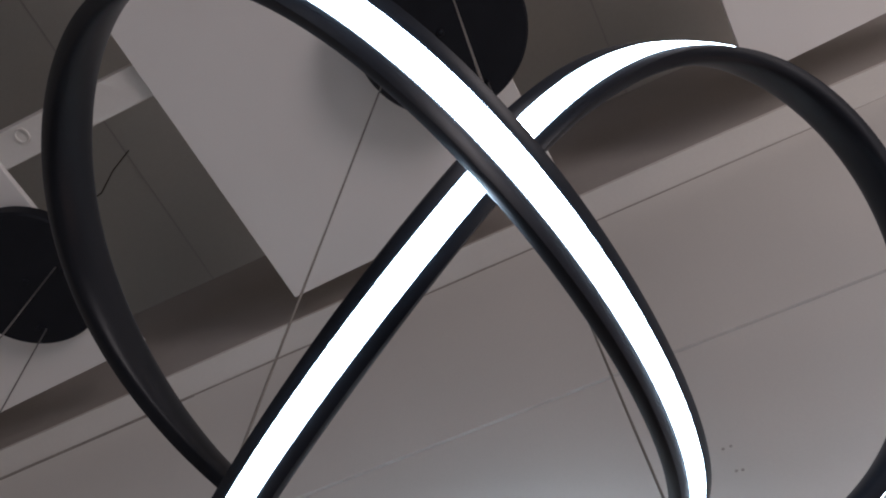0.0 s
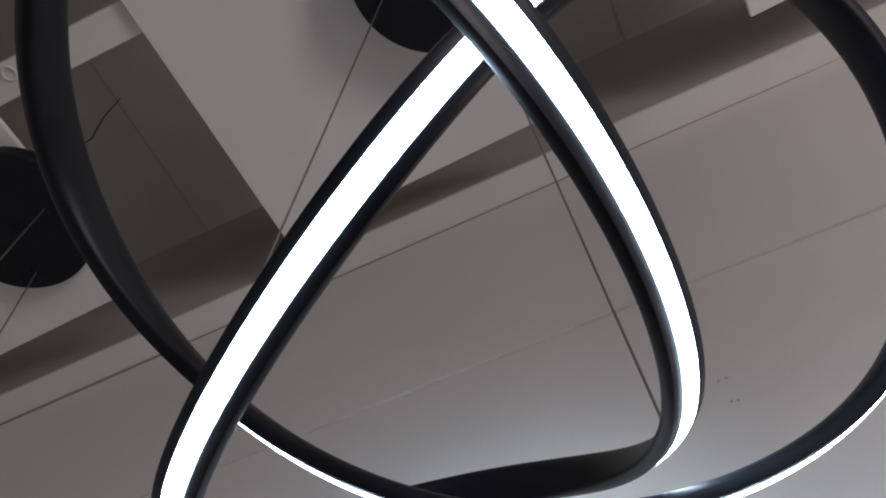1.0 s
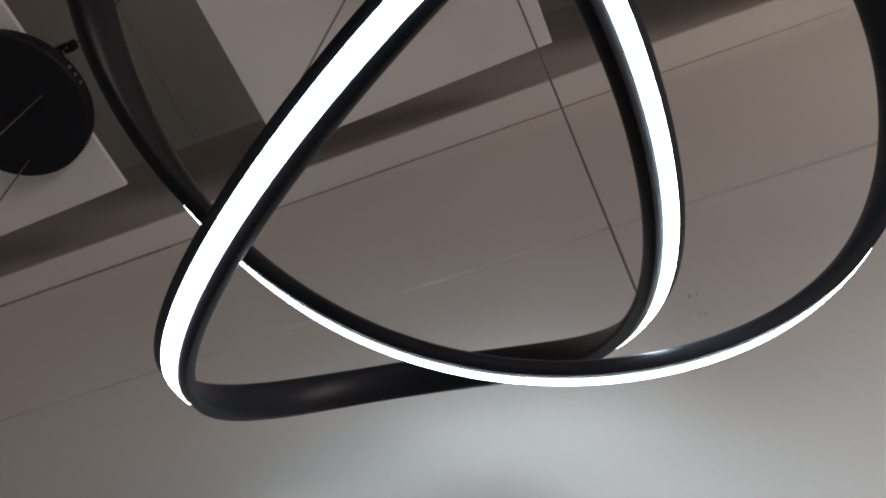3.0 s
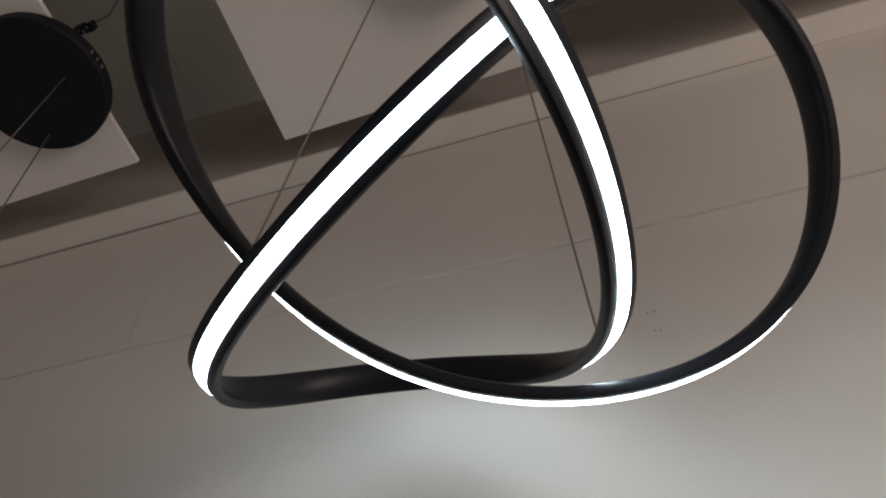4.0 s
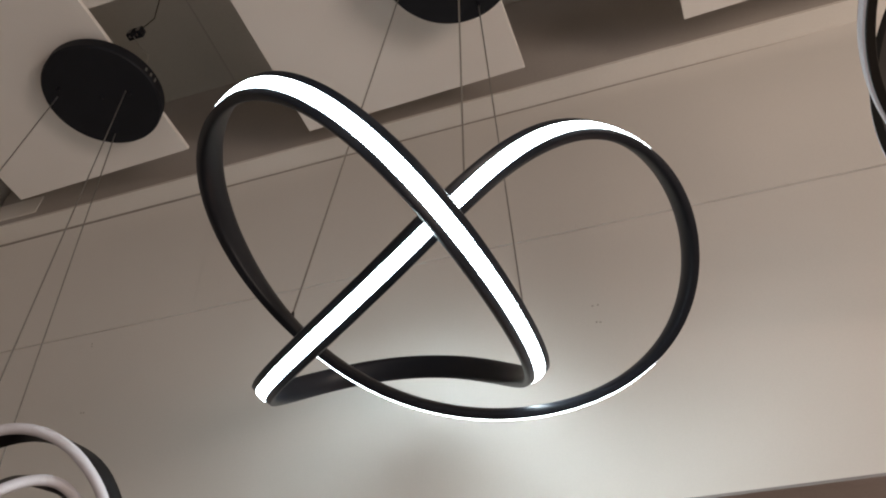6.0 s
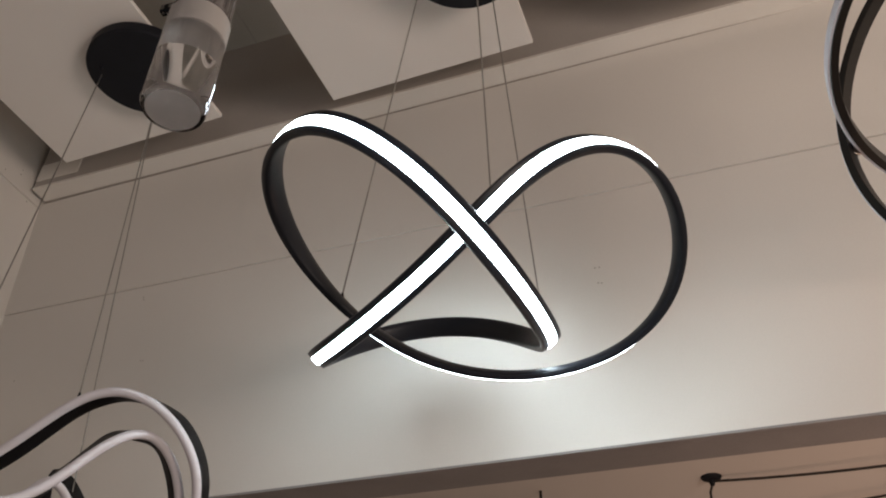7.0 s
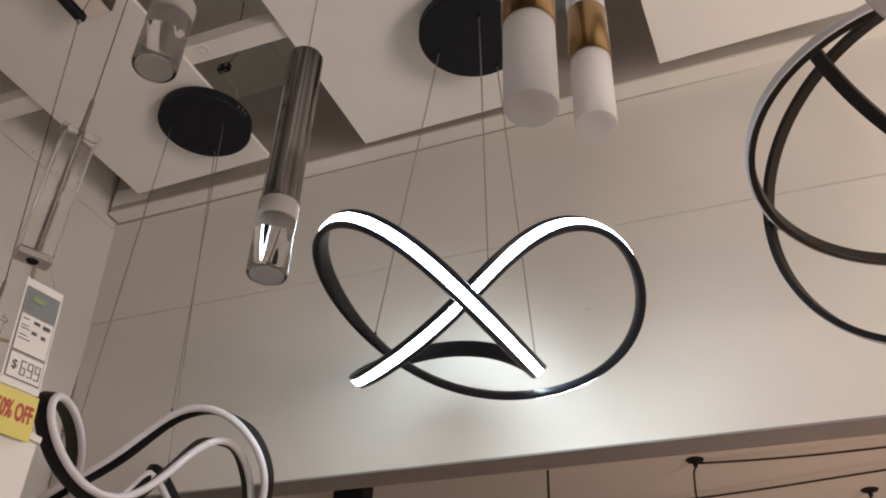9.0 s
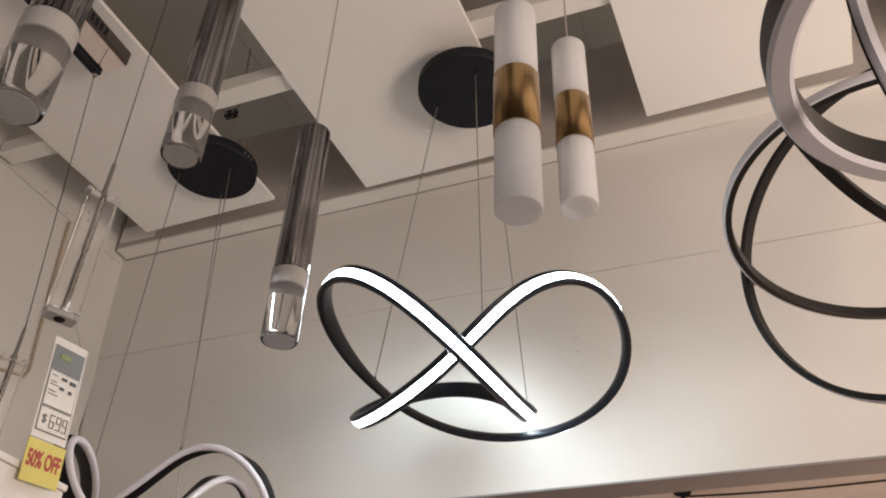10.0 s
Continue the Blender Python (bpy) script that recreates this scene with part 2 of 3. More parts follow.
structure("corner_batten", box(-0.333, -0.165, 2.2455, 2.2495, 3.532, 3.606, 0.001), TRIM, "short white batten on the bulkhead in the corner", "batten")

# side wall boards
side = tagged(new("side_wall_facing", mesh_of("side_wall_facing", box(LEFT_X - 0.012, LEFT_X - 0.006, -1.2, 2.34, 0.0, 3.62), WALL)), "cream boards on the side wall", "wall facing", kind="structure")
for y0, y1, z0, z1 in ((-1.2, 0.6, 0.1, 3.472), (0.603, 2.358, 0.1, 3.472), (-1.2, 1.93, 3.476, 3.60), (1.934, 2.358, 3.476, 3.585)):
    part("wall_board", box(LEFT_X - 0.006, LEFT_X, y0, y1, z0, z1, 0.001), WALL, side)
for y, z in ((2.05, 3.53), (2.14, 3.50), (2.20, 3.55), (1.98, 3.56), (2.26, 3.46)):
    part("screw_mark", lathe([(0, 0.0012), (0.0016, 0.001), (0.0024, -0.001)], 10, m=Matrix.Translation((LEFT_X, y, z)) @ pose(0, 0, 0, 0, 90)), JOINT, side)

# crumbled plaster along the top of the side wall
chips = random.Random(7)
for k in range(5):
    y, z, s = 1.85 + chips.random() * 0.4, 3.475 + chips.random() * 0.09, 0.0025 + chips.random() * 0.003
    bm = bmesh.new()
    bmesh.ops.create_icosphere(bm, subdivisions=2, radius=s)
    for v in bm.verts:
        v.co *= 0.7 + chips.random() * 0.6
        v.co.x *= 0.35
    bmesh.ops.translate(bm, verts=bm.verts, vec=(LEFT_X, y, z))
    part("plaster_chip", bm, WALL_EDGE if k % 3 else JOINT, side)

# joints of the ceiling boards in the recess
for k, x in enumerate((-0.17, 0.43, 1.03, 1.63, 2.23, 2.83)):
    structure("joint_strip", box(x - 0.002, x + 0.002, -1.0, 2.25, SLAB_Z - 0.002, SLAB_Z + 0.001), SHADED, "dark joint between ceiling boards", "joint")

# hung ceiling panels, a little askew
def ceiling_panel(corner, width, turn, length):
    t = thing("ceiling_panel", (corner[0], corner[1], PANEL_Z, 0, 0, turn), "white painted ceiling panel hung below the recess", "ceiling panel", "hung ceiling panels")
    part("board", box(0, width, -length, 0, 0.0, 0.013, 0.0015), PANEL, t)
    for x in (0.02, width - 0.05):
        part("carrier_rail", box(x, x + 0.03, -length + 0.1, -0.1, 0.013, 0.0148), STEEL, t)
    return t


ceiling_panel((-0.105, 2.146), 0.574, -2.0, 2.4)
ceiling_panel((0.813, 2.170), 0.60, -2.0, 2.4)
ceiling_panel((1.803, 2.134), 0.60, -2.4, 2.4)
ceiling_panel((2.78, 2.110), 0.60, -2.0, 2.4)

beam = tagged(new("cross_beam", mesh_of("cross_beam", box(-0.34, 5.9, 1.618, 1.684, 3.4765, 3.53, 0.002), TRIM)), "white painted cross beam above the ceiling panels", "beam", kind="structure")
for x in (0.522, 1.55):
    ring = [(0.013 + 0.0022 * math.cos(a), 0.0022 * math.sin(a)) for a in [k * math.pi / 4 for k in range(9)]]
    part("hook_ring", lathe(ring, 24, m=Matrix.Translation((x, 1.640, 3.4745))), TRIM, beam)


# ---- the lit ribbon lamp and its unlit fellow ----
def harmonic(coefs, s):
    p = Vector(coefs[0])
    for k in range(1, (len(coefs) - 1) // 2 + 1):
        p = p + Vector(coefs[2 * k - 1]) * math.cos(2 * math.pi * k * s) + Vector(coefs[2 * k]) * math.sin(2 * math.pi * k * s)
    return p


def lean(terms, s):
    return terms[0] + sum(terms[2 * k - 1] * math.cos(2 * math.pi * k * s) + terms[2 * k] * math.sin(2 * math.pi * k * s) for k in range(1, (len(terms) - 1) // 2 + 1))


# one closed knotted loop as a sum of harmonics, and the roll of its glowing face
KNOT = [
    (1.2949, 1.8806, 2.5196),
    (-0.1288, -0.0869, -0.0122),
    (-0.0993, 0.0209, -0.0007),
    (0.0404, -0.2811, 0.0219),
    (0.2627, 0.0254, 0.0051),
    (-0.0413, -0.0162, 0.0089),
    (0.0284, -0.0453, -0.1045),
    (-0.0106, 0.0006, 0.0356),
    (-0.0244, -0.0309, 0.0021),
    (0.0066, 0.0040, 0.0055),
    (0.0069, -0.0074, 0.0082),
    (-0.0068, 0.0061, -0.0004),
    (0.0030, -0.0044, 0.0048),
]
ROLL = [0.25, -0.091, 0.099, -0.259, -0.083, -0.136, 0.611, -0.061, -0.026, 0.048, 0.038, 0.016, -0.03, 0.024, 0.002]
UNLIT_KNOT = [
    (0.4765, 1.8990, 2.2010),
    (0.0416, -0.0933, -0.0181),
    (0.0060, -0.0044, 0.0121),
    (-0.0923, -0.2169, 0.0230),
    (0.1512, -0.0372, 0.0589),
    (0.0663, -0.0268, 0.0451),
    (-0.0183, 0.0031, -0.0612),
    (0.0091, -0.0077, -0.0473),
    (-0.0370, 0.0082, -0.0240),
    (0.0123, -0.0086, 0.0312),
    (-0.0053, -0.0081, -0.0402),
    (-0.0060, -0.0143, 0.0324),
    (0.0069, -0.0042, 0.0115),
    (-0.0031, -0.0056, -0.0058),
    (-0.0136, -0.0094, 0.0121),
    (0.0026, -0.0091, 0.0057),
    (0.0045, 0.0001, -0.0073),
]
BODY = [(0.0218 * math.cos(math.pi * (1 + k / 12)), -0.0008 - 0.0080 * math.sin(math.pi * k / 12)) for k in range(13)] + [
    (0.0218, 0.0055), (0.0206, 0.0084), (0.0114, 0.0096), (0.0100, 0.0088), (-0.0100, 0.0088), (-0.0114, 0.0096), (-0.0206, 0.0084), (-0.0218, 0.0055)]
DOME = [(-0.0098, 0.0092)] + [(-0.0098 * math.cos(math.pi * k / 8), 0.0096 + 0.0016 * math.sin(math.pi * k / 8)) for k in range(9)] + [(0.0098, 0.0092)]


def knot_frames(coefs, roll, tip=0.0, count=420):
    heart = Vector(coefs[0])
    pts, outs = [], []
    for i in range(count):
        s = i / count
        p = harmonic(coefs, s)
        t = (harmonic(coefs, s + 1e-4) - harmonic(coefs, s - 1e-4)).normalized()
        o = p - heart
        o.z = 0
        o = (o - t * o.dot(t)).normalized()
        d = t.cross(o)
        if d.z > 0:
            d = -d
        a = lean(roll, s) + tip * math.exp(-((s - 0.25) / 0.055) ** 2)
        pts.append(p - heart)
        outs.append(o * math.cos(a) + d * math.sin(a))
    return heart, pts, outs


# the unlit lamp carries its strip on the narrow edge of the ribbon; the depth of the
# ribbon runs back from that edge, its lean given round the loop as (s, side, up, back)
BACK_LEAN = [
    (0.00, -0.95, 0.00, 0.30), (0.05, -0.85, -0.35, 0.30), (0.075, -0.60, -0.65, 0.40), (0.10, -0.10, -0.45, 0.85),
    (0.125, -0.10, 0.08, 0.98), (0.15, -0.10, 0.12, 0.98), (0.18, -0.22, -0.42, 0.86), (0.205, -0.60, -0.20, 0.80),
    (0.25, -0.50, 0.30, 0.80), (0.30, 0.45, -0.10, 0.86), (0.335, 0.50, -0.32, 0.80), (0.38, 0.42, -0.42, 0.80),
    (0.45, 0.00, -0.50, 0.85), (0.55, 0.25, -0.55, 0.80), (0.60, 0.15, -0.50, 0.85), (0.63, 0.10, -0.30, 0.95),
    (0.655, 0.20, 0.09, 0.97), (0.70, 0.25, 0.00, 0.96), (0.80, 0.20, -0.40, 0.90), (0.88, -0.30, -0.40, 0.85),
    (0.93, -0.90, -0.10, 0.40), (0.975, -0.95, 0.00, 0.30)]
LEAN_SIDE, LEAN_UP, LEAN_BACK = Vector((0.925, 0.38, 0.0)), Vector((0.219, -0.532, 0.816)), Vector((-0.31, 0.755, 0.575))


def edge_out(s):
    """Where the strip on the ribbon's edge faces, at s round the loop."""
    keys = BACK_LEAN + [(BACK_LEAN[0][0] + 1.0, *BACK_LEAN[0][1:])]
    for a, b in zip(keys, keys[1:]):
        if a[0] <= s <= b[0]:
            f = (s - a[0]) / (b[0] - a[0])
            f = f * f * (3 - 2 * f)
            side, up, back = (a[k] + (b[k] - a[k]) * f for k in (1, 2, 3))
            return -(LEAN_SIDE * side + LEAN_UP * up + LEAN_BACK * back)


EDGE_BODY = [(-0.0085, -0.034), (-0.0070, -0.036), (0.0070, -0.036), (0.0085, -0.034), (0.0085, 0.0), (-0.0085, 0.0)]
EDGE_DOME = [(-0.0090, 0.0004)] + [(-0.0090 * math.cos(math.pi * k / 8), 0.003 + 0.0085 * math.sin(math.pi * k / 8)) for k in range(9)] + [(0.0090, 0.0004)]


def ribbon_lamp(coefs, roll, diffuser, label, holds, body=BODY, dome=DOME, edge=False, tip=0.0):
    heart, pts, outs = knot_frames(coefs, roll, tip)
    if edge:
        outs = [edge_out(i / len(pts)) for i in range(len(pts))]
    lamp = thing("ribbon_pendant_lamp", (*heart,), label, "pendant lamp", "ribbon pendant lamps")
    part("frame", sweep(pts, outs, body), SOOT if edge else BLACK, lamp, smooth=True)
    part("diffuser", sweep(pts, outs, dome), diffuser, lamp, "glowing white diffuser strip" if diffuser is LIT else "unlit white diffuser strip", smooth=True)
    for s in holds:
        top = pts[int(s * len(pts)) % len(pts)] + Vector((0, 0, 0.018))
        part("wire_holder", lathe([(0, 0.005), (0.0020, 0.004), (0.0030, -0.004), (0.0030, -0.014), (0, -0.014)], 14, m=Matrix.Translation(top)), MATT, lamp)
    return lamp, [heart + pts[int(s * len(pts)) % len(pts)] + Vector((0, 0, 0.0215)) for s in holds]


def canopy(centre, radius, holes, turn, label):
    t = thing("ceiling_canopy", (*centre, 0, 0, turn), label, "canopy", "round black canopies")
    part("plate", lathe([(0, 0.0), (radius - 0.004, 0.0), (radius, 0.004), (radius, 0.033), (radius - 0.003, 0.036), (0, 0.036)], 72), MATT, t, smooth=True)
    part("mount", lathe([(0.055, 0.036), (0.055, PANEL_Z - centre[2]), (0, PANEL_Z - centre[2])], 36), MATT, t, smooth=True)
    part("centre_screw", lathe([(0, -0.006), (0.005, -0.005), (0.007, 0.0), (0, 0.0)], 16), MATT, t)
    for a in (-0.115, 0.0, 0.115):
        part("vent_slot", box(-0.003, 0.003, -0.001, 0.0006, 0.010, 0.022, bm=None), STEEL, t).matrix_basis = pose(radius * math.cos(a - 0.26), radius * math.sin(a - 0.26), 0, 0, 0, math.degrees(a - 0.26) + 90)
    for x, y in holes:
        part("wire_grip", lathe([(0, -0.014), (0.003, -0.013), (0.0045, -0.004), (0.0045, 0.0), (0, 0.0)], 14, m=Matrix.Translation((x, y, 0))), MATT, t)
    return t


def cable(name, points, radius, material, label, group):
    ob = new(name, mesh_of(name, wire(points, radius), material, True))
    return tagged(ob, label, "cable", group)


lit, tops = ribbon_lamp(KNOT, ROLL, LIT, "black aluminium ribbon knot pendant lamp with glowing white strip", (0.852, 0.475, 0.170), tip=-0.74)
LIT_CANOPY = (1.330, 1.790, 3.380)
grips = [(1.228, 1.800), (1.377, 1.716), (1.368, 1.902)]
canopy(LIT_CANOPY, 0.150, [(x - LIT_CANOPY[0], y - LIT_CANOPY[1]) for x, y in grips], 0, "round matt black canopy with three hanging wires")
for (x, y), low in zip(grips, tops):
    cable("hanging_wire", [(x, y, LIT_CANOPY[2] - 0.012), (*low,)], 0.0015, STEEL, "thin steel wire holding the lit ribbon lamp", "lamp wires")

unlit, tops = ribbon_lamp(UNLIT_KNOT, [0.5, 0.0, 0.0], SILICONE, "black ribbon knot pendant lamp with unlit white strip", (0.955, 0.591), EDGE_BODY, EDGE_DOME, True)
UNLIT_CANOPY = (0.370, 1.884, 3.418)
grips = [(0.272, 1.843), (0.449, 1.880)]
canopy(UNLIT_CANOPY, 0.150, [(x - UNLIT_CANOPY[0], y - UNLIT_CANOPY[1]) for x, y in grips + [(0.345, 1.988)]], 10, "round matt black canopy with vent slots in its rim")
for (x, y), low in zip(grips, tops):
    cable("hanging_wire", [(x, y, UNLIT_CANOPY[2] - 0.012), (*low,)], 0.0015, STEEL, "thin steel wire holding the unlit ribbon lamp", "lamp wires")
cable("hanging_wire", [(0.345, 1.988, UNLIT_CANOPY[2] - 0.012), (0.387, 2.066, 2.280)], 0.0015, STEEL, "thin steel wire holding the unlit ribbon lamp", "lamp wires")


# ---- chrome and acrylic spot pendants ----
def spot_pendant(x, y, low, label):
    r = 0.0295
    t = thing("spot_pendant", (x, y, low), label, "pendant lamp", "chrome tube pendants")
    part("tip", lathe([(0, 0.0), (r - 0.0045, 0.0), (r - 0.0012, 0.0012), (r, 0.0045), (r, 0.0935), (r - 0.0008, 0.094), (0, 0.094)], 56), ACRYLIC, t, "clear acrylic end", smooth=True)
    part("end_disc", lathe([(0, -0.0006), (r - 0.0056, -0.0006), (r - 0.0050, -0.0001), (0, -0.0001)], 40), OPAL, t, "frosted disc on the acrylic end", smooth=True)
    part("frosted_band", lathe([(0, 0.0925), (r - 0.0004, 0.0925), (r - 0.0004, 0.0942), (r + 0.0004, 0.0942), (r + 0.0004, 0.124), (0, 0.124)], 56), FROST, t, "frosted acrylic band", smooth=True)
    part("tube", lathe([(0, 0.1245), (r + 0.0004, 0.1245), (r + 0.0004, 0.1285), (r - 0.0010, 0.1295), (r - 0.0010, 0.439), (r - 0.002, 0.442), (r - 0.0035, 0.442), (r - 0.004, 0.432), (0, 0.430)], 64), TUBE, t, "polished chrome tube with reflection streaks put into its colour", smooth=True)
    part("cord_grip", lathe([(0.008, 0.430), (0.008, 0.440), (0.0035, 0.446), (0.003, 0.468), (0, 0.468)], 20), CHROME, t, smooth=True)
    cable("pendant_cord", [(x, y, low + 0.466), (x, y, PANEL_Z - 0.001)], 0.0016, PALE_CORD, "thin pale cord of a chrome pendant", "pendant cords")
    return t


spot_pendant(1.285, 1.109, 2.164, "chrome tube pendant with clear acrylic end")
spot_pendant(1.240, 0.850, 2.334, "chrome tube pendant with clear acrylic end")
spot_pendant(1.300, 0.552, 2.124, "chrome tube pendant with clear acrylic end")


def bar_pendant(x, y, low, turn, top):
    t = thing("bar_pendant", (x, y, low, 0, 0, turn), "clear acrylic bar pendant with a steel rod inside", "pendant lamp", "acrylic bar pendants")
    w, d, h = 0.029, 0.017, 0.285
    part("acrylic_bar", box(-w, w, -d, d, 0.012, h, 0.0015), ACRYLIC, t, "clear acrylic bar")
    part("foot_plate", box(-w, w, -d, d, 0.0, 0.0115, 0.001), FROST, t, "frosted acrylic foot plate")
    part("foot_lens", lathe([(0, -0.0008), (0.006, -0.001), (0.009, -0.0022), (0.0105, 0.0), (0, 0.0)], 24), MATT, t)
    part("rod", lathe([(0, 0.0125), (0.0066, 0.0125), (0.0066, 0.125), (0.0052, 0.126), (0.0052, 0.150), (0.0066, 0.151), (0.0066, h - 0.002), (0, h - 0.002)], 24), CHROME, t, "polished steel rod", smooth=True)
    for s in (-1, 1):
        part("top_clip", box(s * w * 0.98 - 0.006, s * w * 0.98 + 0.006, -0.009, 0.009, h + 0.0005, h + 0.012, 0.001), FROST, t)
    part("grip", lathe([(0, h + 0.001), (0.0075, h + 0.001), (0.0075, h + 0.014), (0.0048, h + 0.018), (0.0042, h + 0.090), (0.0015, h + 0.096), (0, h + 0.096)], 20), STEEL, t, smooth=True)
    cable("pendant_cord", [(x, y, low + h + 0.094), top], 0.0012, CORD, "thin dark cord of an acrylic bar pendant", "pendant cords")
    return t


bar_pendant(0.798, 1.124, 2.302, 62, (0.780, 1.116, PANEL_Z))
bar_pendant(0.335, 1.434, 2.168, 62, (0.305, 1.371, 3.376))

chrome_box = thing("box_canopy", (0.355, 1.22, 3.402), "rectangular polished chrome canopy with vent slots", "canopy")
# chrome shell; the dark brown it reflects is put into its colour
part("shell", box(-0.065, 0.048, -0.18, 0.166, 0.004, 0.0575, 0.002), CHROME_DARK, chrome_box)
part("base_plate", box(-0.062, 0.045, -0.177, 0.163, 0.0006, 0.0037, 0.001), MIRROR, chrome_box, "polished mirror base plate")
part("cord_bar", box(-0.063, -0.036, -0.176, 0.162, -0.013, 0.0002, 0.005), MATT, chrome_box, "black cord bar along the underside")
for k in range(9):
    part("vent_slot", box(0.0476, 0.0486, -0.10 + k * 0.019, -0.088 + k * 0.019, 0.018, 0.048), MATT, chrome_box)
part("cord_grip", lathe([(0, -0.016), (0.004, -0.015), (0.008, -0.004), (0.008, 0.0), (0, 0.0)], 18, m=Matrix.Translation((-0.050, 0.151, -0.012))), CHROME, chrome_box)


# ---- opal and brass tube pendants ----
def opal_pendant(x, y, low):
    r = 0.0292
    t = thing("opal_pendant", (x, y, low), "frosted white tube pendant with a brushed brass sleeve, reflection streaks put into its colour", "pendant lamp", "opal tube pendants")
    part("lower_shade", lathe([(0, 0.0005), (r - 0.006, 0.0005), (r - 0.004, 0.0), (r - 0.001, 0.0), (r, 0.002), (r, 0.1235), (0, 0.1235)], 56), OPAL, t, "frosted white lower shade", smooth=True)
    part("sleeve", lathe([(0, 0.124), (r + 0.0006, 0.124), (r + 0.0012, 0.1255), (r + 0.0012, 0.2235), (r + 0.0006, 0.225), (0, 0.225)], 64), BRASS, t, "brushed brass sleeve, reflection streaks put into its colour", smooth=True)
    part("upper_shade", lathe([(0, 0.2255), (r, 0.2255), (r, 0.356), (r - 0.002, 0.359), (0, 0.359)], 56), OPAL, t, "frosted white upper shade", smooth=True)
    cable("pendant_cord", [(x, y, low + 0.358), (x, y, PANEL_Z - 0.001)], 0.0015, PALE_CORD, "thin pale cord of an opal pendant", "pendant cords")
    return t


opal_pendant(1.731, 0.893, 2.143)
opal_pendant(1.757, 1.135, 2.330)


# ---- ring lamps ----
RING_BODY = [(-0.0135, -0.006), (-0.0125, -0.007), (0.0125, -0.007), (0.0135, -0.006), (0.0135, 0.005), (0.0125, 0.006), (-0.0125, 0.006), (-0.0135, 0.005)]
RING_DOME = [(-0.0122, 0.0062), (-0.0118, 0.0095), (-0.0085, 0.0115), (0.0, 0.0122), (0.0085, 0.0115), (0.0118, 0.0095), (0.0122, 0.0062)]
THIN_DOME = [(-0.0118, 0.0062), (-0.0100, 0.0080), (0.0, 0.0088), (0.0100, 0.0080), (0.0118, 0.0062)]
INNER_DOME = [(0.0118, -0.0072), (0.0100, -0.0088), (0.0, -0.0095), (-0.0100, -0.0088), (-0.0118, -0.0072)]


def ring_part(lamp, heart, centre, axis, radius, body=RING_BODY, dome=RING_DOME, arc=None, count=150):
    axis = Vector(axis).normalized()
    u = axis.cross(Vector((0.3, 0.2, 0.9))).normalized()
    v = axis.cross(u)
    outs = [u * math.cos(2 * math.pi * k / count) + v * math.sin(2 * math.pi * k / count) for k in range(count)]
    pts = [Vector(centre) - Vector(heart) + o * radius for o in outs]
    if arc:
        pts, outs = pts[arc[0]:arc[1]], outs[arc[0]:arc[1]]
    ring = part("ring", sweep(pts, outs, body, not arc), BRONZE, lamp, "dark bronze aluminium ring", smooth=True)
    part("diffuser", sweep(pts, outs, dome, not arc), SILICONE, ring, "unlit white diffuser strip", smooth=True)


heart = (2.30, 1.71, 2.63)
rings = thing("ring_pendant_lamp", heart, "dark bronze pendant lamp of crossed rings, unlit", "pendant lamp", "ring pendant lamps")
ring_part(rings, heart, (2.306, 1.724, 2.650), (-0.064, -0.158, -0.985), 0.338)
ring_part(rings, heart, (2.289, 1.699, 2.602), (-0.553, -0.830, -0.078), 0.362, dome=THIN_DOME)
ring_part(rings, heart, (2.319, 1.823, 2.944), (0.711, -0.699, 0.079), 0.300, dome=INNER_DOME, arc=(17, 104))
part("clamp", box(-0.008, 0.008, -0.006, 0.006, -0.012, 0.012, 0.002), CHROME, rings).matrix_basis = pose(2.0 - heart[0], 1.90 - heart[1], 2.645 - heart[2], 20, 0, 30)
heart2 = (2.202, 0.697, 2.059)
near_ring = thing("ring_pendant_lamp", heart2, "dark pendant lamp of two rings with broad unlit white strips", "pendant lamp", "ring pendant lamps")


def flat_ring(lamp, heart, centre, up, radius, wide, high):
    """A ring whose broad white strip fills the end face turned away from up."""
    up = Vector(up).normalized()
    w = wide / 2
    m = Matrix.Translation(Vector(centre) - Vector(heart)) @ up.to_track_quat("Z", "Y").to_matrix().to_4x4()
    ring = part("ring", lathe([(radius - w, 0.006), (radius + w, 0.006), (radius + w, high - 0.001), (radius + w - 0.001, high), (radius - w + 0.001, high), (radius - w, high - 0.001), (radius - w, 0.006)], 160, m=m), BRONZE, lamp, "dark bronze aluminium ring", smooth=True)
    part("diffuser", lathe([(radius - w, 0.0055), (radius - w, 0.0035), (radius - w + 0.004, 0.0), (radius + w - 0.003, 0.0), (radius + w, 0.0035), (radius + w, 0.0055), (radius - w, 0.0055)], 160, m=m), SILICONE, ring, "unlit white diffuser strip", smooth=True)


flat_ring(near_ring, heart2, heart2, (0.0, -0.023, 1.0), 0.1855, 0.0215, 0.037)
flat_ring(near_ring, heart2, (2.322, 0.84, 2.17), (-0.576, 0.781, 0.241), 0.28, 0.0165, 0.009)
for a in (5.7, 0.5):
    p = (heart2[0] + 0.186 * math.cos(a), heart2[1] + 0.186 * math.sin(a), heart2[2] + 0.036)
    cable("hanging_wire", [p, (heart2[0] + 0.02 * math.cos(a), heart2[1] + 0.02 * math.sin(a), SLAB_Z - 0.001)], 0.0015, STEEL, "thin steel wire holding the near ring lamp", "lamp wires")
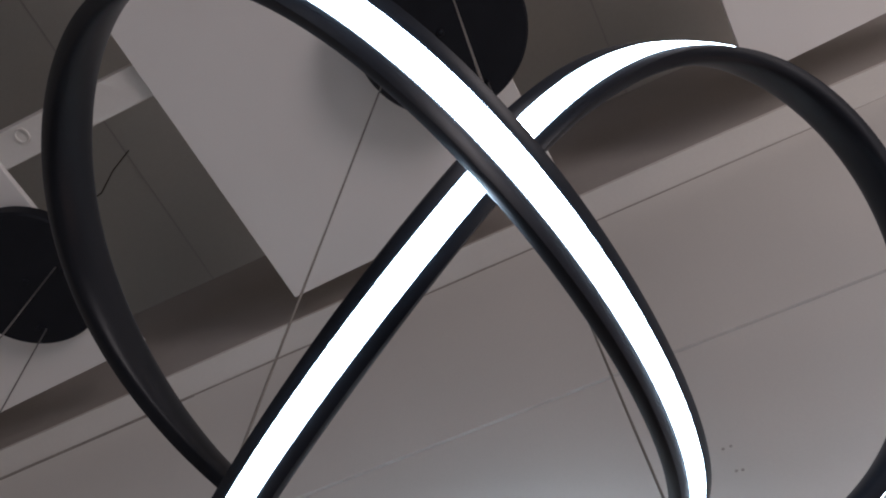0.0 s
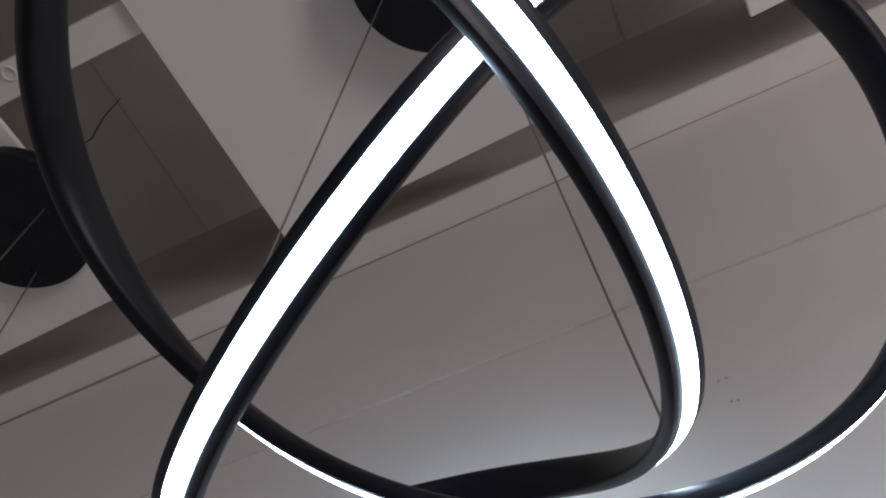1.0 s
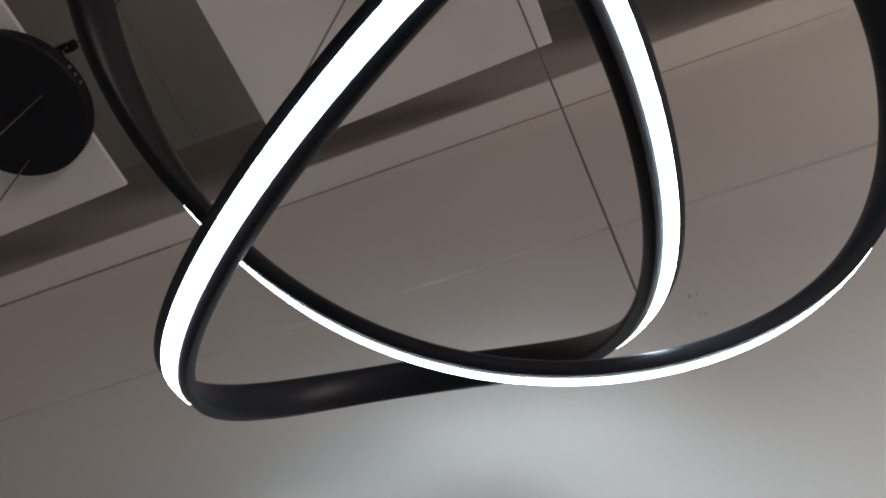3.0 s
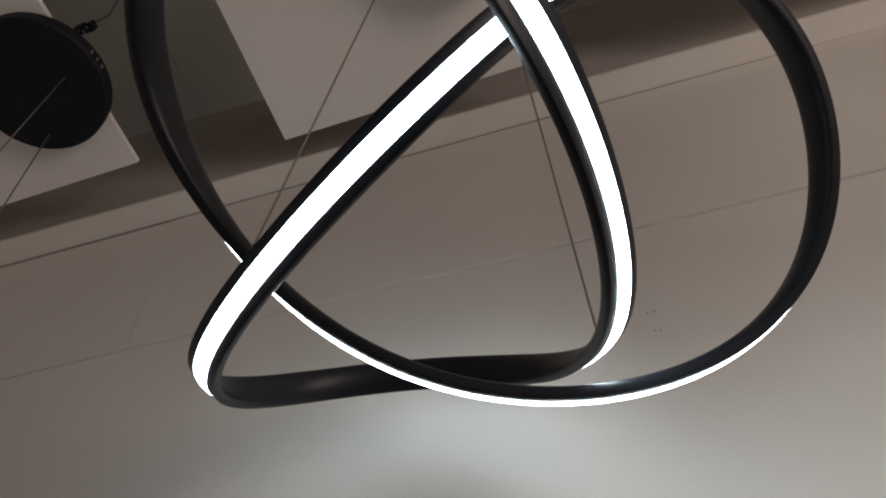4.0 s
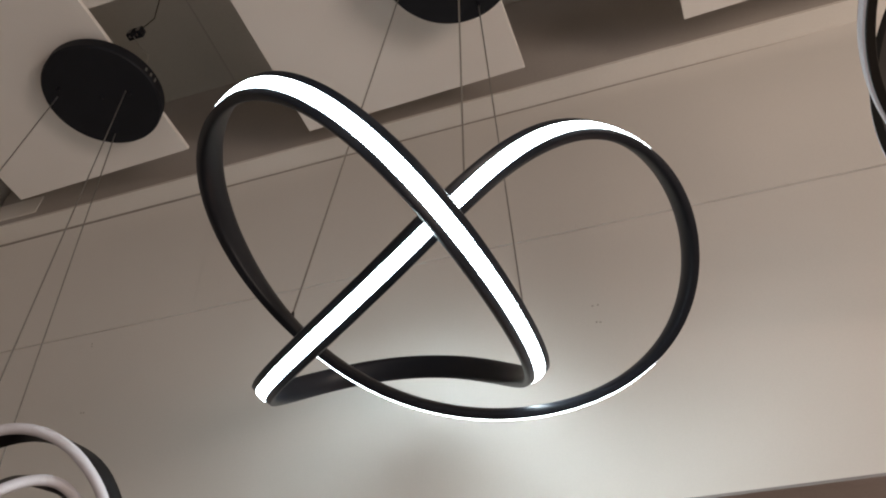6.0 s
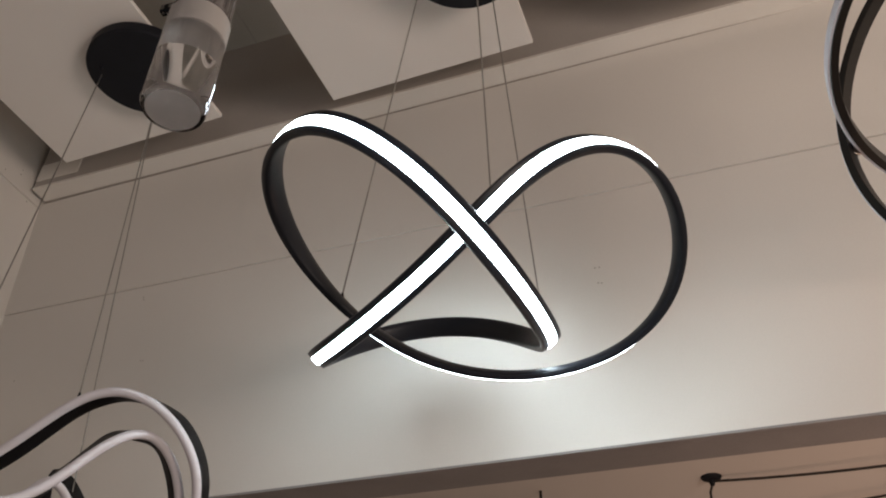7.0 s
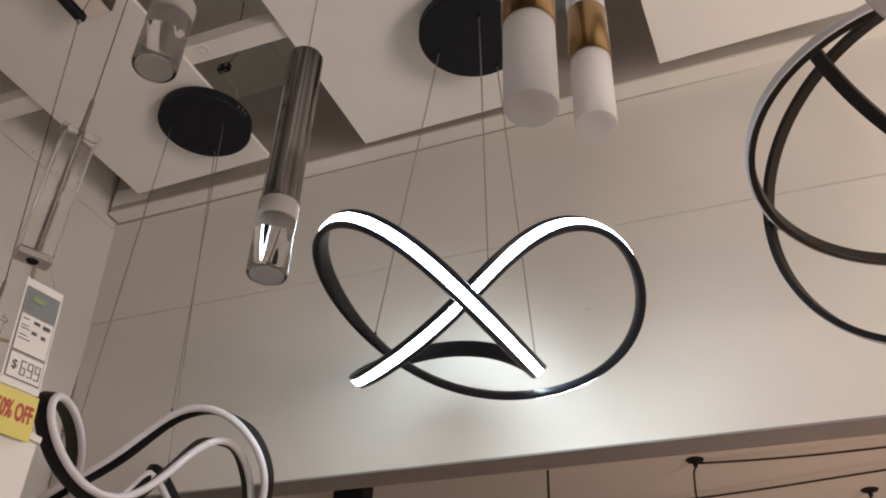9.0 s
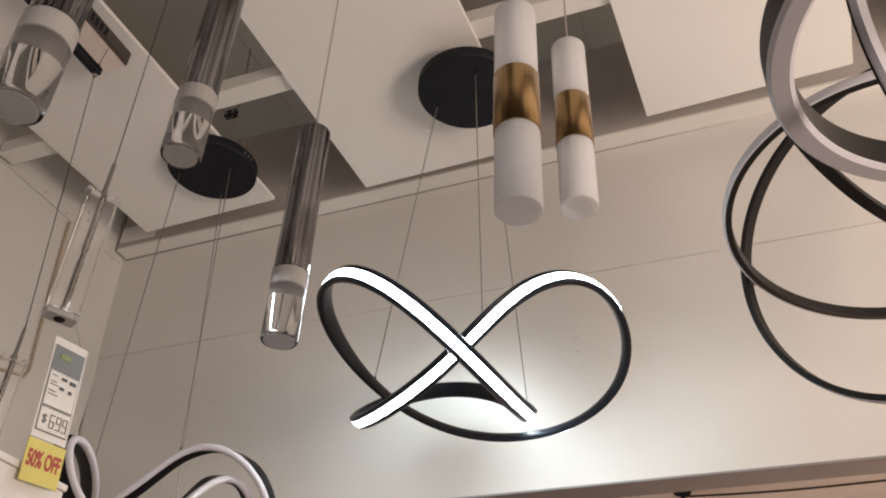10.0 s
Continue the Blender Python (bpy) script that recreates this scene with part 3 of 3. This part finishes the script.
for x, y, z in ((2.643, 1.724, 2.634), (2.560, 1.940, 2.605)):
    cable("hanging_wire", [(x, y, z), (0.5 * (x + 2.5), y, SLAB_Z - 0.001)], 0.0015, STEEL, "thin steel wire holding the crossed ring lamp", "lamp wires")


# ---- price tag under the acrylic pendant ----
def lettering(name, text, size, place, material, parent, bold=0.0):
    cu = bpy.data.curves.new(name, "FONT")
    cu.body, cu.size, cu.extrude, cu.align_x, cu.offset = text, size, 0.0003, "CENTER", bold
    tmp = bpy.data.objects.new("lettering_source", cu)
    scene.collection.objects.link(tmp)
    me = bpy.data.meshes.new_from_object(tmp.evaluated_get(bpy.context.evaluated_depsgraph_get()))
    bpy.data.objects.remove(tmp)
    me.materials.append(material)
    ob = new(name, me)
    ob.parent = parent
    ob.matrix_basis = place
    return ob


def plate(x0, x1, z0, z1, lift, thick=0.0006):
    return box(x0, x1, -lift - thick, -lift, z0, z1)


tag = thing("price_tag", (0.846, 1.150, 1.996, 0, -5, 86), "white hanging price tag with a yellow discount card", "price tag")
part("card", plate(-0.037, 0.037, 0.072, 0.250, 0, 0.0015), WHITE_CARD, tag, "white printed card")
part("header", plate(-0.033, 0.033, 0.192, 0.236, 0.0018), GREY_PRINT, tag, "dark grey header print")
part("header_mark", plate(-0.018, 0.004, 0.214, 0.223, 0.0028), GREEN_INK, tag, "green printed mark")
part("details_box", plate(-0.033, 0.033, 0.127, 0.191, 0.0018), GREY_PRINT, tag)
part("details_paper", plate(-0.031, 0.031, 0.129, 0.189, 0.0028), WHITE_CARD, tag)
for x0, x1, z, h in ((-0.027, -0.016, 0.181, 0.0014), (-0.006, 0.006, 0.178, 0.0050), (0.012, 0.026, 0.176, 0.0065), (-0.027, -0.014, 0.170, 0.0012), (-0.027, -0.010, 0.165, 0.0012),
                     (-0.006, 0.004, 0.161, 0.0050), (0.013, 0.021, 0.159, 0.0060), (-0.027, -0.012, 0.154, 0.0012), (-0.027, -0.006, 0.148, 0.0012)):
    part("print_bar", plate(x0, x1, z, z + h, 0.0038), INK, tag)
part("price_box", plate(-0.033, 0.033, 0.084, 0.126, 0.0018), GREY_PRINT, tag)
part("price_paper", plate(-0.031, 0.031, 0.086, 0.124, 0.0028), WHITE_CARD, tag)
lettering("price_lettering", "$", 0.020, pose(-0.021, -0.0040, 0.099, 90), INK, tag)


def segment_digit(x, z, lit):
    """A price digit of thin straight strokes, as on pre-printed price cards."""
    w, h, t = 0.0098, 0.0115, 0.0013
    strokes = {"a": (0, w, 2 * h - t, 2 * h), "g": (0, w, h - t / 2, h + t / 2), "d": (0, w, 0, t), "f": (0, t, h, 2 * h), "b": (w - t, w, h, 2 * h), "e": (0, t, 0, h), "c": (w - t, w, 0, h)}
    bm = bmesh.new()
    for key in lit:
        x0, x1, z0, z1 = strokes[key]
        box(x + x0, x + x1, -0.0044, -0.0038, z + z0, z + z1, bm=bm)
    part("price_lettering", bm, INK, tag)


for x, lit in ((-0.0095, "afgedc"), (0.0040, "abfgcd"), (0.0175, "abfgcd")):
    segment_digit(x, 0.0925, lit)
part("discount_card", plate(-0.038, 0.040, 0.0, 0.070, 0.0, 0.0015), YELLOW_CARD, tag, "yellow discount card")
lettering("discount_lettering", "50% OFF", 0.037, pose(0.001, -0.0022, 0.026, 90) @ Matrix.Diagonal((0.50, 1, 1, 1)), RED_INK, tag, 0.0011)
cable("tag_thread", [(0.846, 1.146, 2.249), (0.815, 1.130, 2.325)], 0.0005, PALE_CORD, "thin thread holding the price tag", "tag threads")


# ---- back room: black cords and plugs under its ceiling ----
def ceiling_hook(x, y, low):
    t = thing("cord_hook", (x, y, BACK_Z), "small black ceiling hook with a hanging cord", "ceiling hook", "black cord hooks")
    part("disc", lathe([(0, -0.012), (0.012, -0.011), (0.030, -0.006), (0.034, 0.0), (0, 0.0)], 30), MATT, t, smooth=True)
    part("knuckle", lathe([(0, -0.030), (0.007, -0.029), (0.009, -0.022), (0.009, -0.010), (0, -0.010)], 18), MATT, t, smooth=True)
    cable("drop_cable", [(x, y, BACK_Z - 0.024), (x - 0.010, y, BACK_Z - 0.05), (x - 0.013, y, BACK_Z - 0.12), (x - 0.008, y, BACK_Z - 0.3), (x - 0.004, y, low)], 0.0042, CORD, "black rubber cord hanging from a hook", "hanging cords")


for x, y in ((1.637, 3.448), (1.270, 3.863), (2.245, 3.949)):
    ceiling_hook(x, y, 1.75)
cable("swagged_cord", sagging((1.645, 3.448, 2.722), (3.3, 3.40, 2.722), 0.018, 20, 0.01), 0.0042, CORD, "black rubber cord swagged under the back ceiling", "swagged cords")
cable("swagged_cord", sagging((1.280, 3.858, 2.722), (3.3, 3.47, 2.722), 0.016, 20, 0.01), 0.0042, CORD, "black rubber cord swagged under the back ceiling", "swagged cords")
cable("drop_cable", [(1.084, 3.404, BACK_Z), (1.084, 3.404, 2.55), (1.092, 3.404, 2.44), (1.10, 3.404, 1.9)], 0.0048, CORD, "black cord hanging from the back ceiling", "hanging cords")
speaker = thing("black_box", (0.31, 3.28, 2.30), "matt black box hanging in the back room", "box")
part("shell", box(-0.066, 0.066, -0.05, 0.05, 0.0, 0.437, 0.006), MATT, speaker)

board = thing("display_board", (-0.03, 2.55, 0.0), "tall matt black display board standing in the back room", "display board")
part("panel", box(-0.30, 0.31, -0.012, 0.012, 0.0, 2.385, 0.002), MATT, board)
for x in (-0.22, 0.23):
    part("foot", box(x - 0.02, x + 0.02, 0.0125, 0.20, 0.0, 0.03, 0.003), MATT, board)

# ---- small things above the panels and on the side wall ----
block = thing("terminal_block", (0.420, 1.850, 3.630), "black wire terminal block with two loose leads", "terminal block")
part("housing", box(-0.022, 0.022, -0.010, 0.010, 0.0, 0.028, 0.002), MATT, block)
for x in (-0.013, 0.013):
    part("terminal", box(x - 0.005, x + 0.005, -0.0125, -0.0098, 0.006, 0.021, 0.001), STEEL, block, "bare metal terminal")
for x in (-0.011, 0.011):
    part("screw", lathe([(0, -0.004), (0.0035, -0.003), (0.004, 0.0), (0, 0.0)], 12, m=Matrix.Translation((x, -0.003, 0))), CHROME, block)
cable("lead", [(0.416, 1.85, 3.632), (0.446, 1.862, 3.58), (0.486, 1.866, 3.53), (0.490, 1.872, 3.47), (0.470, 1.890, 3.447)], 0.0014, PALE_CORD, "thin pale lead to the canopy", "loose leads")
cable("lead", [(0.426, 1.85, 3.652), (0.46, 1.85, 3.70), (0.45, 1.84, 3.82), (0.44, 1.84, SLAB_Z)], 0.0016, CORD, "dark lead from the ceiling board", "loose leads")
cable("conduit", [(LEFT_X + 0.007, 2.00, 3.46), (LEFT_X + 0.007, 2.012, 3.30), (LEFT_X + 0.007, 2.036, 3.06), (LEFT_X + 0.007, 2.058, 2.86), (LEFT_X + 0.007, 2.045, 2.825), (LEFT_X + 0.007, 1.95, 2.80)], 0.006, BEIGE, "thin beige conduit clipped to the side wall", "conduits")

# only the top of a white box is known; the shaft below is added
plinth = thing("white_box", (0.765, 1.140, 0.0), "white box, extended to the floor by an added shaft", "plinth")
part("shaft", box(-0.068, 0.068, -0.085, 0.083, 0.0, 2.012, 0.003), WHITE_CARD, plinth)
part("cap", box(-0.071, 0.071, -0.088, 0.086, 2.0125, 2.024, 0.002), WHITE_CARD, plinth)
